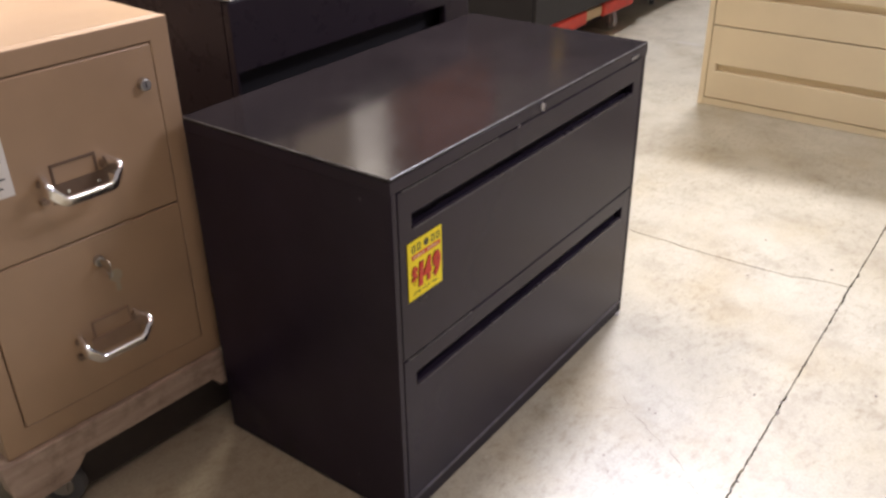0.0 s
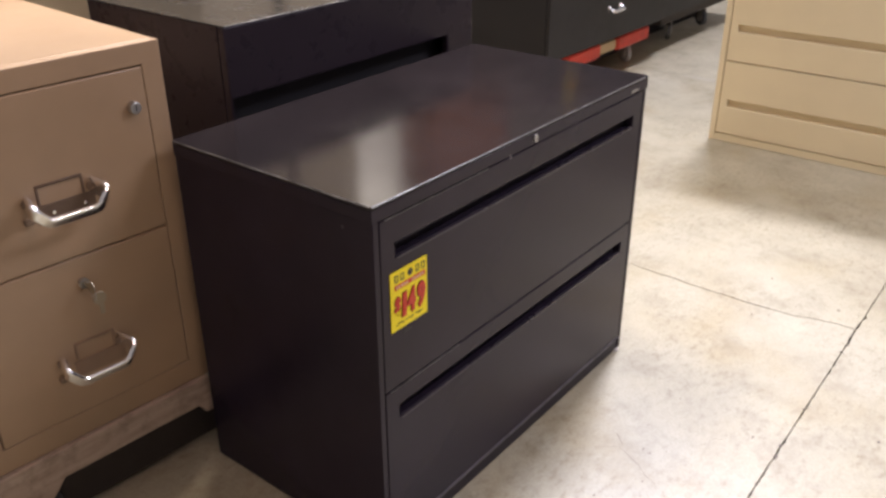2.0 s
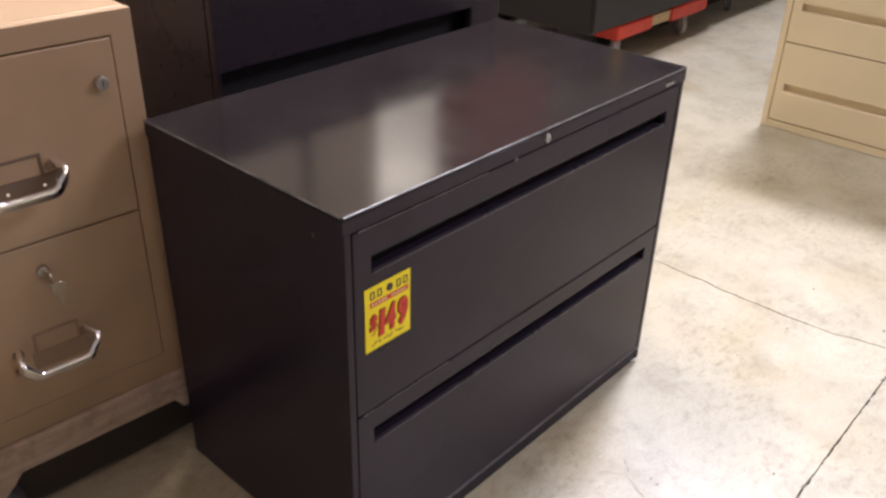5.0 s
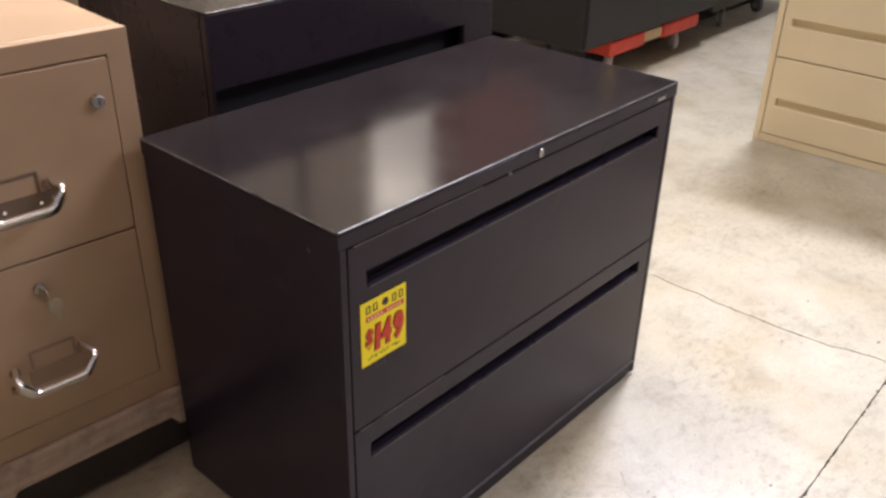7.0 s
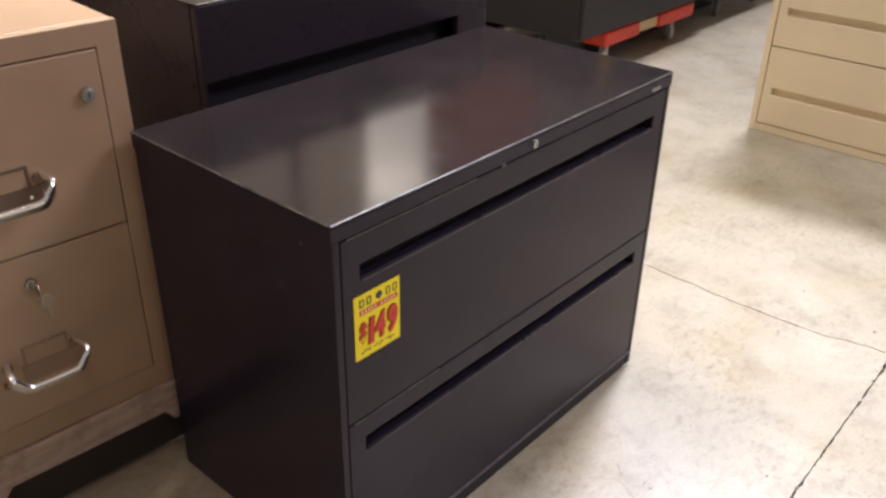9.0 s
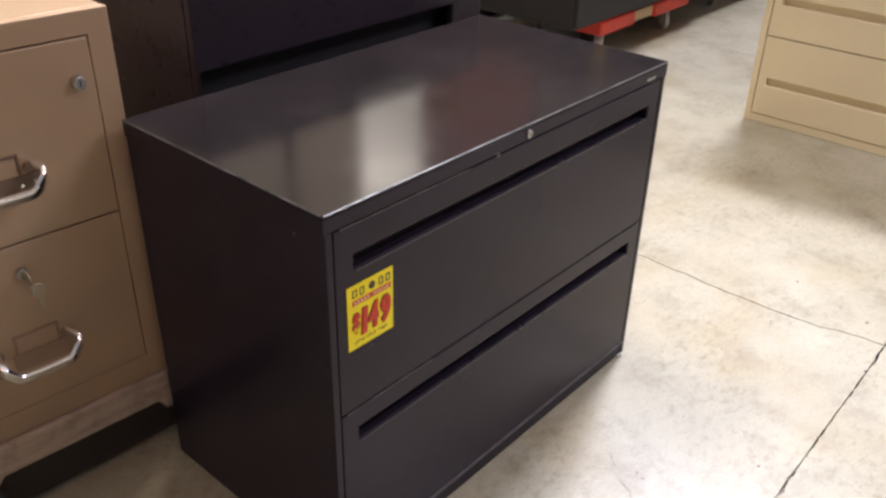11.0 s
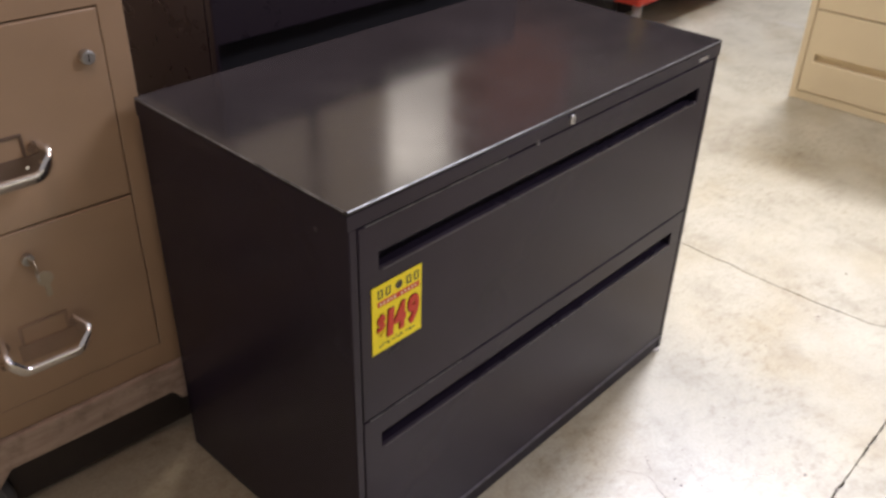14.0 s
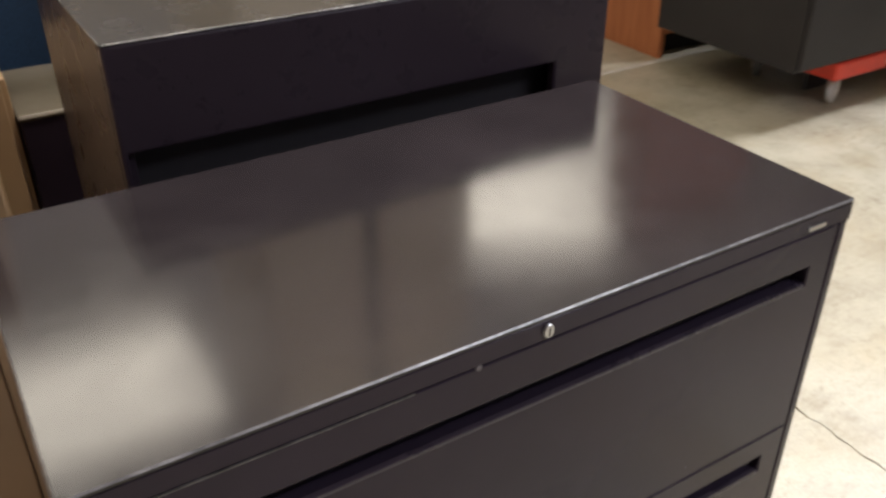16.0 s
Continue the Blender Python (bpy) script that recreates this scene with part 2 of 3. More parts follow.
# ---- mesh helpers ----
def block(x0, x1, y0, y1, z0, z1, bevel=0.0, segments=2, bm=None):
    """A box between the given planes, edges rounded by bevel; added to bm if one is given."""
    made = bmesh.new()
    bmesh.ops.create_cube(made, size=1)
    for v in made.verts:
        v.co = Vector((x0 + (v.co.x + 0.5) * (x1 - x0), y0 + (v.co.y + 0.5) * (y1 - y0), z0 + (v.co.z + 0.5) * (z1 - z0)))
    if bevel:
        bmesh.ops.bevel(made, geom=list(made.edges), offset=bevel, segments=segments, profile=0.5, affect="EDGES")
    if bm is None:
        return made
    me = bpy.data.meshes.new("tmp")
    made.to_mesh(me)
    bm.from_mesh(me)
    made.free()
    bpy.data.meshes.remove(me)
    return bm


def drum(radius, length, centre, axis="z", segments=24, bevel=0.0, bm=None, squash=1.0):
    made = bmesh.new()
    bmesh.ops.create_cone(made, cap_ends=True, segments=segments, radius1=radius, radius2=radius, depth=length)
    if bevel:
        rim = [e for e in made.edges if len(e.link_faces) == 2 and any(len(f.verts) > 4 for f in e.link_faces)]
        bmesh.ops.bevel(made, geom=rim, offset=bevel, segments=2, profile=0.5, affect="EDGES")
    turn = {"z": Matrix.Identity(4), "x": Matrix.Rotation(radians(90), 4, "Y"), "y": Matrix.Rotation(radians(90), 4, "X")}[axis]
    bmesh.ops.transform(made, matrix=Matrix.Translation(centre) @ turn @ Matrix.Diagonal((squash, 1, 1, 1)), verts=made.verts)
    if bm is None:
        return made
    me = bpy.data.meshes.new("tmp")
    made.to_mesh(me)
    bm.from_mesh(me)
    made.free()
    bpy.data.meshes.remove(me)
    return bm


def part(name, bm, material, parent=None, label="", smooth=True):
    me = bpy.data.meshes.new(name)
    bmesh.ops.recalc_face_normals(bm, faces=bm.faces)
    bm.to_mesh(me)
    bm.free()
    me.materials.append(material)
    if smooth:
        # only the rounded edges are smooth; the flat panels keep their own normal
        me.set_sharp_from_angle(angle=radians(40))
        me.polygons.foreach_set("use_smooth", [max(abs(c) for c in p.normal) < 0.9995 for p in me.polygons])
    ob = new(name, me)
    if parent:
        ob.parent = parent
    return tagged(ob, label)


def thing(name, label, category, at=(0, 0, 0), turn=0, group="", kind=""):
    ob = new(name)
    ob.matrix_world = pose(*at, 0, 0, turn)
    ob.empty_display_size = 0.1
    return tagged(ob, label, category, group, kind)


def tube(points, radius, material, name, parent, squash=None):
    """A bent rod through the points, as a mesh."""
    bm = bmesh.new()
    pts = [Vector(p) for p in points]
    rings, n = [], 12
    for i, p in enumerate(pts):
        d = (pts[min(i + 1, len(pts) - 1)] - pts[max(i - 1, 0)]).normalized()
        a = d.orthogonal().normalized() if i == 0 else (a - d * a.dot(d)).normalized()
        b = d.cross(a)
        rings.append([bm.verts.new(p + (a * math.cos(k * math.tau / n) + b * math.sin(k * math.tau / n)) * radius) for k in range(n)])
    for r, s in zip(rings, rings[1:]):
        for k in range(n):
            bm.faces.new((r[k], r[(k + 1) % n], s[(k + 1) % n], s[k]))
    bm.faces.new(rings[0]), bm.faces.new(rings[-1])
    return part(name, bm, material, parent)


def rounded(points, radius, steps=5):
    """The polyline with its inner corners rounded."""
    pts = [Vector(p) for p in points]
    out = [pts[0]]
    for a, b, c in zip(pts, pts[1:], pts[2:]):
        p, q = b + (a - b).normalized() * radius, b + (c - b).normalized() * radius
        out += [p.lerp(b, s / steps).lerp(b.lerp(q, s / steps), s / steps) for s in range(steps + 1)]
    return out + [pts[-1]]


def slotted_front(x0, x1, z0, z1, sx0, sx1, sz0, sz1, depth, bevel=0.002):
    """A drawer front in the plane y = 0, facing -y, with a real opening for the pull and a hollow behind it."""
    bm = bmesh.new()
    xs, zs = (x0, sx0, sx1, x1), (z0, sz0, sz1, z1)
    v = [[[bm.verts.new((x, y, z)) for z in zs] for x in xs] for y in (0, depth)]
    for i in range(3):
        for k in range(3):
            if (i, k) != (1, 1):
                for g in v:
                    bm.faces.new((g[i][k], g[i + 1][k], g[i + 1][k + 1], g[i][k + 1]))
    rim = [(0, 0), (1, 0), (2, 0), (3, 0), (3, 1), (3, 2), (3, 3), (2, 3), (1, 3), (0, 3), (0, 2), (0, 1)]
    for ring in (rim, [(1, 1), (2, 1), (2, 2), (1, 2)]):
        for (i, k), (m, n) in zip(ring, ring[1:] + ring[:1]):
            bm.faces.new((v[0][i][k], v[0][m][n], v[1][m][n], v[1][i][k]))
    bmesh.ops.recalc_face_normals(bm, faces=bm.faces)
    sharp = [e for e in bm.edges if e.calc_face_angle(0) > 0.8]
    bmesh.ops.bevel(bm, geom=sharp, offset=bevel, segments=2, profile=0.5, affect="EDGES")
    return bm


def pull_hollow(sx0, sx1, sz0, sz1, y0, y1, t=0.0015):
    """The folded channel behind a recessed pull."""
    lo, hi = sz0 - 0.012, sz1 + 0.02
    prof = [(y0, lo), (y1, lo), (y1, hi), (y0, hi), (y0, hi - t), (y1 - t, hi - t), (y1 - t, lo + t), (y0, lo + t)]
    bm = bmesh.new()
    ends = [[bm.verts.new((x, y, z)) for y, z in prof] for x in (sx0 - 0.01, sx1 + 0.01)]
    for i in range(8):
        bm.faces.new((ends[0][i], ends[0][(i + 1) % 8], ends[1][(i + 1) % 8], ends[1][i]))
    bm.faces.new(ends[0]), bm.faces.new(ends[1])
    return bm


# ---- setting ----
def ragged(a, b, step, amount, seed):
    """Points from a to b with a broken, chipped line between them."""
    a, b = Vector(a), Vector(b)
    n = max(2, int((b - a).length / step))
    side = Vector((-(b - a).y, (b - a).x)).normalized()
    out = []
    for i in range(n + 1):
        p = a.lerp(b, i / n)
        w = 0.35 + 0.65 * min(1, 4 * min(i, n - i) / n)
        s = 0.7 * noise.noise((p.x * 45, p.y * 45, seed)) + 0.8 * noise.noise((p.x * 170, p.y * 170, seed + 7)) - 1.6 * max(0, noise.noise((p.x * 60, p.y * 60, seed + 3)) - 0.35)
        out.append(p + side * s * amount * w)
    return out


def slab(name, outline, edge=(), straight=0.0):
    """One pour of concrete; edge is a broken side, joined to the rest along x = straight."""
    bm = bmesh.new()
    rows = [[bm.verts.new(v) for v in ((straight, p.y, 0), (p.x, p.y, 0), (p.x, p.y, -0.03))] for p in edge]
    for a, b in zip(rows, rows[1:]):
        for i in (0, 1):
            bm.faces.new((a[i], a[i + 1], b[i + 1], b[i]))
    top = [bm.verts.new((p[0], p[1], 0)) for p in outline]
    low = [bm.verts.new((p[0], p[1], -0.03)) for p in outline]
    f = bm.faces.new(top)
    n = len(top)
    for i in range(n):
        bm.faces.new((top[i], low[i], low[(i + 1) % n], top[(i + 1) % n]))
    bmesh.ops.triangulate(bm, faces=[f])
    return part(name, bm, CONCRETE, floor, smooth=False)


X0, X1, Y0, Y1 = -2.3, 8.0, -2.3, 4.3
floor = part("floor", block(X0, X1, Y0, Y1, -0.2, -0.012), GROUT, None, "", False)
tagged(floor, "pale mottled polished concrete floor with dark joints", "floor", kind="structure")


def wander(y):
    """The wavy crack that runs across the aisle."""
    return np.interp(y, (-0.457, -0.40, -0.31, -0.21, -0.02, 0.19, 2.0), (1.370, 1.362, 1.340, 1.329, 1.332, 1.334, 1.34)) + 0.005 * noise.noise((y * 9, 2.2, 0)) + 0.006 * noise.noise((y * 23.3, 5.3, 1.4)) + 0.003 * noise.noise((y * 71.7, 2.3, 8.4)) 


JY, JX, JX2 = -0.460, 1.33, 3.40
crack = [Vector((wander(y), y)) for y in np.linspace(JY + 0.007, 2.0, 420)]
cw = lambda p: 0.0013 + 0.0020 * max(0, 0.3 + noise.noise((p.x * 45, p.y * 45, 9.3)))
left = [Vector((p.x - cw(p), p.y)) for p in crack]
right = [Vector((p.x + cw(p) * 0.8, p.y)) for p in crack]
jw = 0.0018


def jy(x, side):
    """The long joint runs a little askew."""
    return (x, JY + 0.010 * (x - 1.0) + side * jw)


slab("slab", ragged(jy(X0, -1), jy(X1, -1), 0.006, 0.0046, 1) + [Vector((X1, Y0)), Vector((X0, Y0))])
slab("slab", ragged(jy(X0, 1), jy(1.30, 1), 0.006, 0.0046, 2) + [Vector((1.30, 2.0)), Vector((X0, 2.0))], left, 1.30)
slab("slab", ragged(jy(1.40, 1), jy(JX2 - 0.0015, 1), 0.006, 0.0046, 3) + ragged(jy(JX2 - 0.0015, 1), (JX2 - 0.0015, 2.0), 0.02, 0.003, 4)[1:] + [Vector((1.40, 2.0))], right, 1.40)
slab("slab", ragged(jy(JX2 + 0.0015, 1), jy(X1, 1), 0.006, 0.0046, 5) + [Vector((X1, 2.0))] + ragged((JX2 + 0.0015, 2.0), jy(JX2 + 0.0015, 1), 0.02, 0.003, 6)[:-1])
slab("slab", [Vector((X0, 2.016)), Vector((X1, 2.016)), Vector((X1, Y1)), Vector((X0, Y1))])
# the aisle joint is mostly worn level; short runs of pale caulk are left in it
for y0, y1, w in ((-0.3, 0.76, 0.0022), (0.78, 0.905, 0.0065), (0.925, 0.97, 0.004), (0.99, 1.30, 0.0025), (1.33, 1.995, 0.0022)):
    part("joint_filler", block(JX2 - w, JX2 + w, y0, y1, -0.02, 0.0012, 0.0005), CAULK if w > 0.003 else SLURRY, floor, "pale caulk in the floor joint")
part("joint_filler", block(X0, X1, 2.0, 2.016, -0.02, 0.001, 0.0005), CAULK, floor, "pale caulk in the floor joint")


def hairline(points, width, name="hairline_crack"):
    bm = bmesh.new()
    pts = []
    for a, b in zip(points, points[1:]):
        pts += ragged(a, b, 0.006, 0.004, len(pts))[:-1]
    for i, p in enumerate(pts):
        w = width * (0.4 + 0.6 * abs(noise.noise((p.x * 40, p.y * 40, 3))) * 2) * (0.3 + 0.7 * math.sin(math.pi * (i + 0.5) / len(pts)))
        pts[i] = (bm.verts.new((p.x - w, p.y, 0.0006)), bm.verts.new((p.x + w, p.y - w * 0.4, 0.0006)))
    for (a, b), (c, d) in zip(pts, pts[1:]):
        bm.faces.new((a, b, d, c))
    return part(name, bm, DRIP, floor, smooth=False)


hairline([(0.59, -0.160), (0.572, -0.180), (0.556, -0.193)], 0.0011)
hairline([(0.55, -0.187), (0.545, -0.205), (0.527, -0.24), (0.509, -0.264), (0.488, -0.306)], 0.0010)
hairline([(0.474, -0.325), (0.45, -0.36), (0.43, -0.382)], 0.0009)
hairline([(0.412, -0.395), (0.385, -0.432), (0.37, -0.452)], 0.0009)
hairline([(0.55, -0.187), (0.538, -0.165), (0.525, -0.145), (0.50, -0.14)], 0.0008)
hairline([(0.74, -0.37), (0.69, -0.33), (0.655, -0.325)], 0.0006)
hairline([(1.375, -0.464), (1.42, -0.49), (1.46, -0.50), (1.53, -0.56), (1.58, -0.66)], 0.0014)
hairline([(1.40, -0.445), (1.45, -0.44), (1.50, -0.425)], 0.0010)
bm = bmesh.new()
rng = random.Random(4)
specks = [(1.508, -0.181, 0.0046), (1.274, -0.207, 0.0042), (1.30, -0.247, 0.0026), (1.437, -0.389, 0.0055), (0.763, -0.403, 0.0040), (0.577, -0.231, 0.0030), (0.573, -0.249, 0.0030),
          (0.387, -0.218, 0.0034), (0.348, -0.246, 0.0024), (0.571, -0.246, 0.0022), (0.484, -0.276, 0.0026), (0.914, -0.626, 0.0045), (1.081, -0.168, 0.0020), (0.795, -0.218, 0.0022), (0.656, -0.203, 0.0018),
          (0.63, -0.235, 0.0015), (0.60, -0.275, 0.0016)]
specks += [(rng.uniform(0.3, 2.5), rng.uniform(-0.9, 0.9), rng.uniform(0.0008, 0.0021)) for _ in range(110)]
for x, y, r in specks:
    ring = [bm.verts.new((x + r * math.cos(a) * rng.uniform(0.7, 1.5), y + r * math.sin(a) * rng.uniform(0.4, 0.9), 0.0007)) for a in np.linspace(0, math.tau, 9)[:-1]]
    bm.faces.new(ring)
for x, r in ((0.585, 0.006), (0.62, 0.005), (0.77, 0.0075), (0.93, 0.005), (1.08, 0.004), (1.23, 0.006), (0.73, 0.008), (1.33, 0.005)):
    cx, cy = jy(x, rng.choice((-1, 1)))
    bm.faces.new([bm.verts.new((cx + r * math.cos(a) * rng.uniform(0.6, 1.2), cy + 0.6 * r * math.sin(a) * rng.uniform(0.5, 1.2), 0.0008)) for a in np.linspace(0, math.tau, 10)[:-1]])
tagged(part("floor_pits", bm, DRIP, floor, "small dark pits and drips", False), kind="stuff")

# Unseen walls: dark ones dim the reflections, pale ones bounce more light.
for name, b in (("wall_north", (X0, X1, Y1, Y1 + 0.15, 0, CEILING)), ("wall_south", (X0, X1, Y0 - 0.15, Y0, 0, CEILING)),
                ("wall_west", (X0 - 0.15, X0, Y0, Y1, 0, CEILING)), ("wall_east", (X1, X1 + 0.15, Y0, Y1, 0, CEILING))):
    tagged(part(name, block(*b), BOUNCE_WALL if name in ("wall_north", "wall_east") else DIM_WALL, None, "", False), "plain unseen showroom wall, toned for the reflections", "wall", kind="structure")
# Added dark band, unseen: keeps low reflections in the black tops dark.
tagged(part("dark_reflection_band", block(X0, X1, Y1 - 0.02, Y1 - 0.003, 0, 2.4), DIM_WALL, None, "", False), "unseen darker band on the back wall, added to dim reflections", "wall", kind="structure")
tagged(part("ceiling", block(X0, X1, Y0, Y1, CEILING, CEILING + 0.15), ROOF, None, "", False), "plain pale ceiling of the showroom", "ceiling", kind="structure")


# ---- black two-drawer lateral file ----
W, D, H = 0.906, 0.480, 0.713


def badge_and_lock(parent):
    lock = part("lock", drum(0.0075, 0.006, (0.4470, -0.0015, 0.6960), "y", 24, 0.0015, None, 0.8), DULL_CHROME, parent, "chrome cylinder lock")
    part("keyhole", block(0.4462, 0.4478, -0.0051, -0.0043, 0.6920, 0.7000), DARK_INK, lock)
    part("plug", drum(0.0035, 0.003, (0.368, 0.0, 0.683), "y", 16, 0.0008), SCUFFED, parent, "small dull plug")
    part("badge", block(0.828, 0.858, -0.0025, 0.0, 0.690, 0.6955, 0.001), STEEL, parent, "small silver name plate")


def lateral_file():
    f = thing("lateral_file", "black steel two-drawer lateral file on the concrete floor", "filing cabinet")
    for x0, x1 in ((0.003, 0.0155), (W - 0.0155, W - 0.003)):
        part("side_panel", block(x0, x1, 0.0, D, 0.004, 0.6842, 0.0012), BLACK, f)
    part("back_panel", block(0.0157, W - 0.0157, D - 0.015, D - 0.002, 0.0, 0.6842), BLACK, f)
    part("base_rail", block(0.0157, W - 0.0157, 0.002, D - 0.0155, 0.002, 0.0362, 0.001), BLACK_SHADE, f)
    part("base_lip", block(0.0158, W - 0.0158, -0.0025, 0.010, 0.0364, 0.0404, 0.001), SCUFFED, f, "rubbed lip under the lower drawer")
    part("inner_frame", block(0.0155, W - 0.0155, 0.03, 0.034, 0.0375, 0.69), BLACK_SHADE, f)
    part("apron", block(0.0005, W - 0.0005, -0.0008, D - 0.0005, 0.6845, 0.7068, 0.0006, 1), BLACK, f)
    part("top", block(0.0, W, -0.001, D, 0.7069, H, 0.0016, 1), BLACK_TOP, f, "smooth black steel top with rubbed edges")
    # Worn strip on the chamfer, made lighter so the edge highlight shows.
    bm = bmesh.new()
    e = 0.0001
    for p, q, out in (((0.003, -0.001), (W - 0.003, -0.001), (0, -1)), ((0.0, 0.004), (0.0, D - 0.004), (-1, 0))):
        low = [(x + out[0] * e, y + out[1] * e, H - 0.0016) for x, y in (p, q)]
        top = [(x - out[0] * 0.0016, y - out[1] * 0.0016, H + e) for x, y in (q, p)]
        bm.faces.new([bm.verts.new(v) for v in low + top])
    part("bright_edge", bm, WORN_GLINT, f, "paint rubbed thin along the edges, brightened for the highlight")
    for z0, z1, s0, s1 in ((0.3650, 0.6822, 0.609, 0.6345), (0.0415, 0.3630, 0.2975, 0.3245)):
        d = part("drawer", slotted_front(0.0175, W - 0.0175, z0, z1, 0.052, 0.850, s0, s1, 0.022), BLACK, f)
        part("pull_recess", pull_hollow(0.052, 0.850, s0, s1, 0.022, 0.028), BLACK_SHADE, d, "recessed full-width pull, shade put into the colour")
        part("pull_lip", block(0.056, 0.846, -0.001, 0.006, s0 - 0.0035, s0 + 0.001, 0.0012), LIP_GLINT, d)
        # Pale strip: light caught on the drawer's top edge, put into colour.
        part("bright_edge", block(0.03, 0.30 if z0 > 0.3 else 0.22, -0.0006, 0.001, z1 - 0.0016, z1 - 0.0003), WORN_GLINT, d, "pale line painting the light caught on the drawer edge")
    for x in (0.02, W - 0.02):
        part("glide", drum(0.013, 0.006, (x, 0.008, 0.003), "z", 20, 0.001), HUB, f, "pale plastic glide foot")
    badge_and_lock(f)
    bm = bmesh.new()
    for i in range(3):
        block(0.066 + i * 0.007, 0.071 + i * 0.007, -0.0004, 0.0006, 0.462, 0.468, 0, 1, bm)
    part("sticker_residue", bm, CHARCOAL, f, "faint torn sticker marks")
    return f


lateral_file()


def price_sign(at, turn=0, label="bright yellow card price sign with red figures"):
    s = thing("price_sign", label, "sign", at, turn)
    w, h = 0.0915, 0.109
    part("card", block(0, w, -0.0012, 0, 0, h, 0.0002, 1), YELLOW, s)
    y0, y1 = -0.0016, -0.0011
    # the shop's mark: four plain open boxes and a dot
    for x in (0.0105, 0.0245, 0.0625, 0.0765):
        bm = bmesh.new()
        for b in ((x, x + 0.0021, 0.0885, 0.1015), (x + 0.0066, x + 0.0087, 0.0885, 0.1015), (x + 0.0021, x + 0.0066, 0.0885, 0.0903), (x + 0.0021, x + 0.0066, 0.0997, 0.1015)):
            block(b[0], b[1], y0, y1, b[2], b[3], 0, 1, bm)
        part("mark_box", bm, DARK_INK, s, "plain dark box of the shop mark")
    part("dot", drum(0.0064, 0.0005, (0.0487, -0.00135, 0.0955), "y", 20), DARK_INK, s)
    band = part("band", block(0.010, 0.0865, y0, y1, 0.0755, 0.0838), RED_INK, s, "red band under the shop mark")
    bm = bmesh.new()
    for i in range(11):
        if i != 5:
            block(0.0135 + i * 0.0064, 0.0168 + i * 0.0064, y0 - 0.0004, y0, 0.0778, 0.0816, 0, 1, bm)
    part("band_strokes", bm, PALE_INK, band)
    # dollar sign and each figure, drawn with a broad marker: dark rim, red body
    for text, size, x, z, wide in (("$", 0.040, 0.0080, 0.0335, 0.62), ("1", 0.058, 0.0185, 0.0225, 0.84), ("4", 0.058, 0.0400, 0.0240, 0.62), ("9", 0.058, 0.0640, 0.0240, 0.66)):
        bold = 0.5 if text == "$" else 1.0
        for mat, grow, depth in ((INK_RIM, 0.0032 * bold, 0.0014), (RED_INK, 0.0022 * bold, 0.0024)):
            cu = bpy.data.curves.new("price", "FONT")
            cu.body, cu.size, cu.shear, cu.offset, cu.extrude = text, size, 0.08, grow, 0.0001
            tmp = bpy.data.objects.new("price", cu)
            scene.collection.objects.link(tmp)
            me = bpy.data.meshes.new_from_object(tmp)
            bpy.data.objects.remove(tmp)
            me.materials.clear()
            me.materials.append(mat)
            for i, dx in enumerate((-0.0011, 0.0, 0.0011)):
                ob = new("price_figure", me)
                ob.parent = s
                ob.matrix_local = Matrix.Translation((x + dx, -depth - i * 0.00025, z)) @ Matrix.Rotation(radians(90), 4, "X") @ Matrix.Diagonal((wide, 1, 1, 1))
    bm = bmesh.new()
    x = 0.012
    for i, w2 in enumerate((0.004, 0.002, 0.005, 0.003, 0.006, 0.002, 0.004, 0.003, 0.007, 0.004, 0.006)):
        block(x, x + w2, y0, y1, 0.0085 + 0.0016 * (i % 3), 0.0105 + 0.0022 * (i % 2) + 0.0012 * (i % 3), 0, 1, bm)
        x += w2 + (0.0052 if i in (3, 7) else 0.0013)
    part("handwriting", bm, PEN, s, "unreadable line of dark handwriting")
    return s


price_sign((0.0360, -0.0003, 0.476))


# ---- tan fire-proof file on a wooden dolly; both stand four degrees off the row ----
TAN_AT, TAN_TURN = (0.024, 0.510, 0.0), -4.0
TX0, TZ0, TZ1 = -0.457, 0.187, 0.885


def flat_bar(points, tall, thick, material, name, parent):
    """A bent bar of flattened section through the points, as a mesh."""
    bm = bmesh.new()
    pts, n = [Vector(p) for p in points], 14
    rings = []
    for i, p in enumerate(pts):
        broad = 1 + 0.9 * abs(2 * i / (len(pts) - 1) - 1) ** 2
        d = (pts[min(i + 1, len(pts) - 1)] - pts[max(i - 1, 0)]).normalized()
        a = (Vector((0, -0.35, 1)) - d * d.dot(Vector((0, -0.35, 1)))).normalized()
        b = d.cross(a)
        ring = []
        for k in range(n):
            c, q = math.cos(k * math.tau / n), math.sin(k * math.tau / n)
            ring.append(bm.verts.new(p + a * tall * broad * math.copysign(abs(c) ** 0.45, c) + b * thick * math.copysign(abs(q) ** 0.45, q)))
        rings.append(ring)
    for r, q in zip(rings, rings[1:]):
        for k in range(n):
            bm.faces.new((r[k], r[(k + 1) % n], q[(k + 1) % n], q[k]))
    bm.faces.new(rings[0]), bm.faces.new(rings[-1])
    return part(name, bm, material, parent)


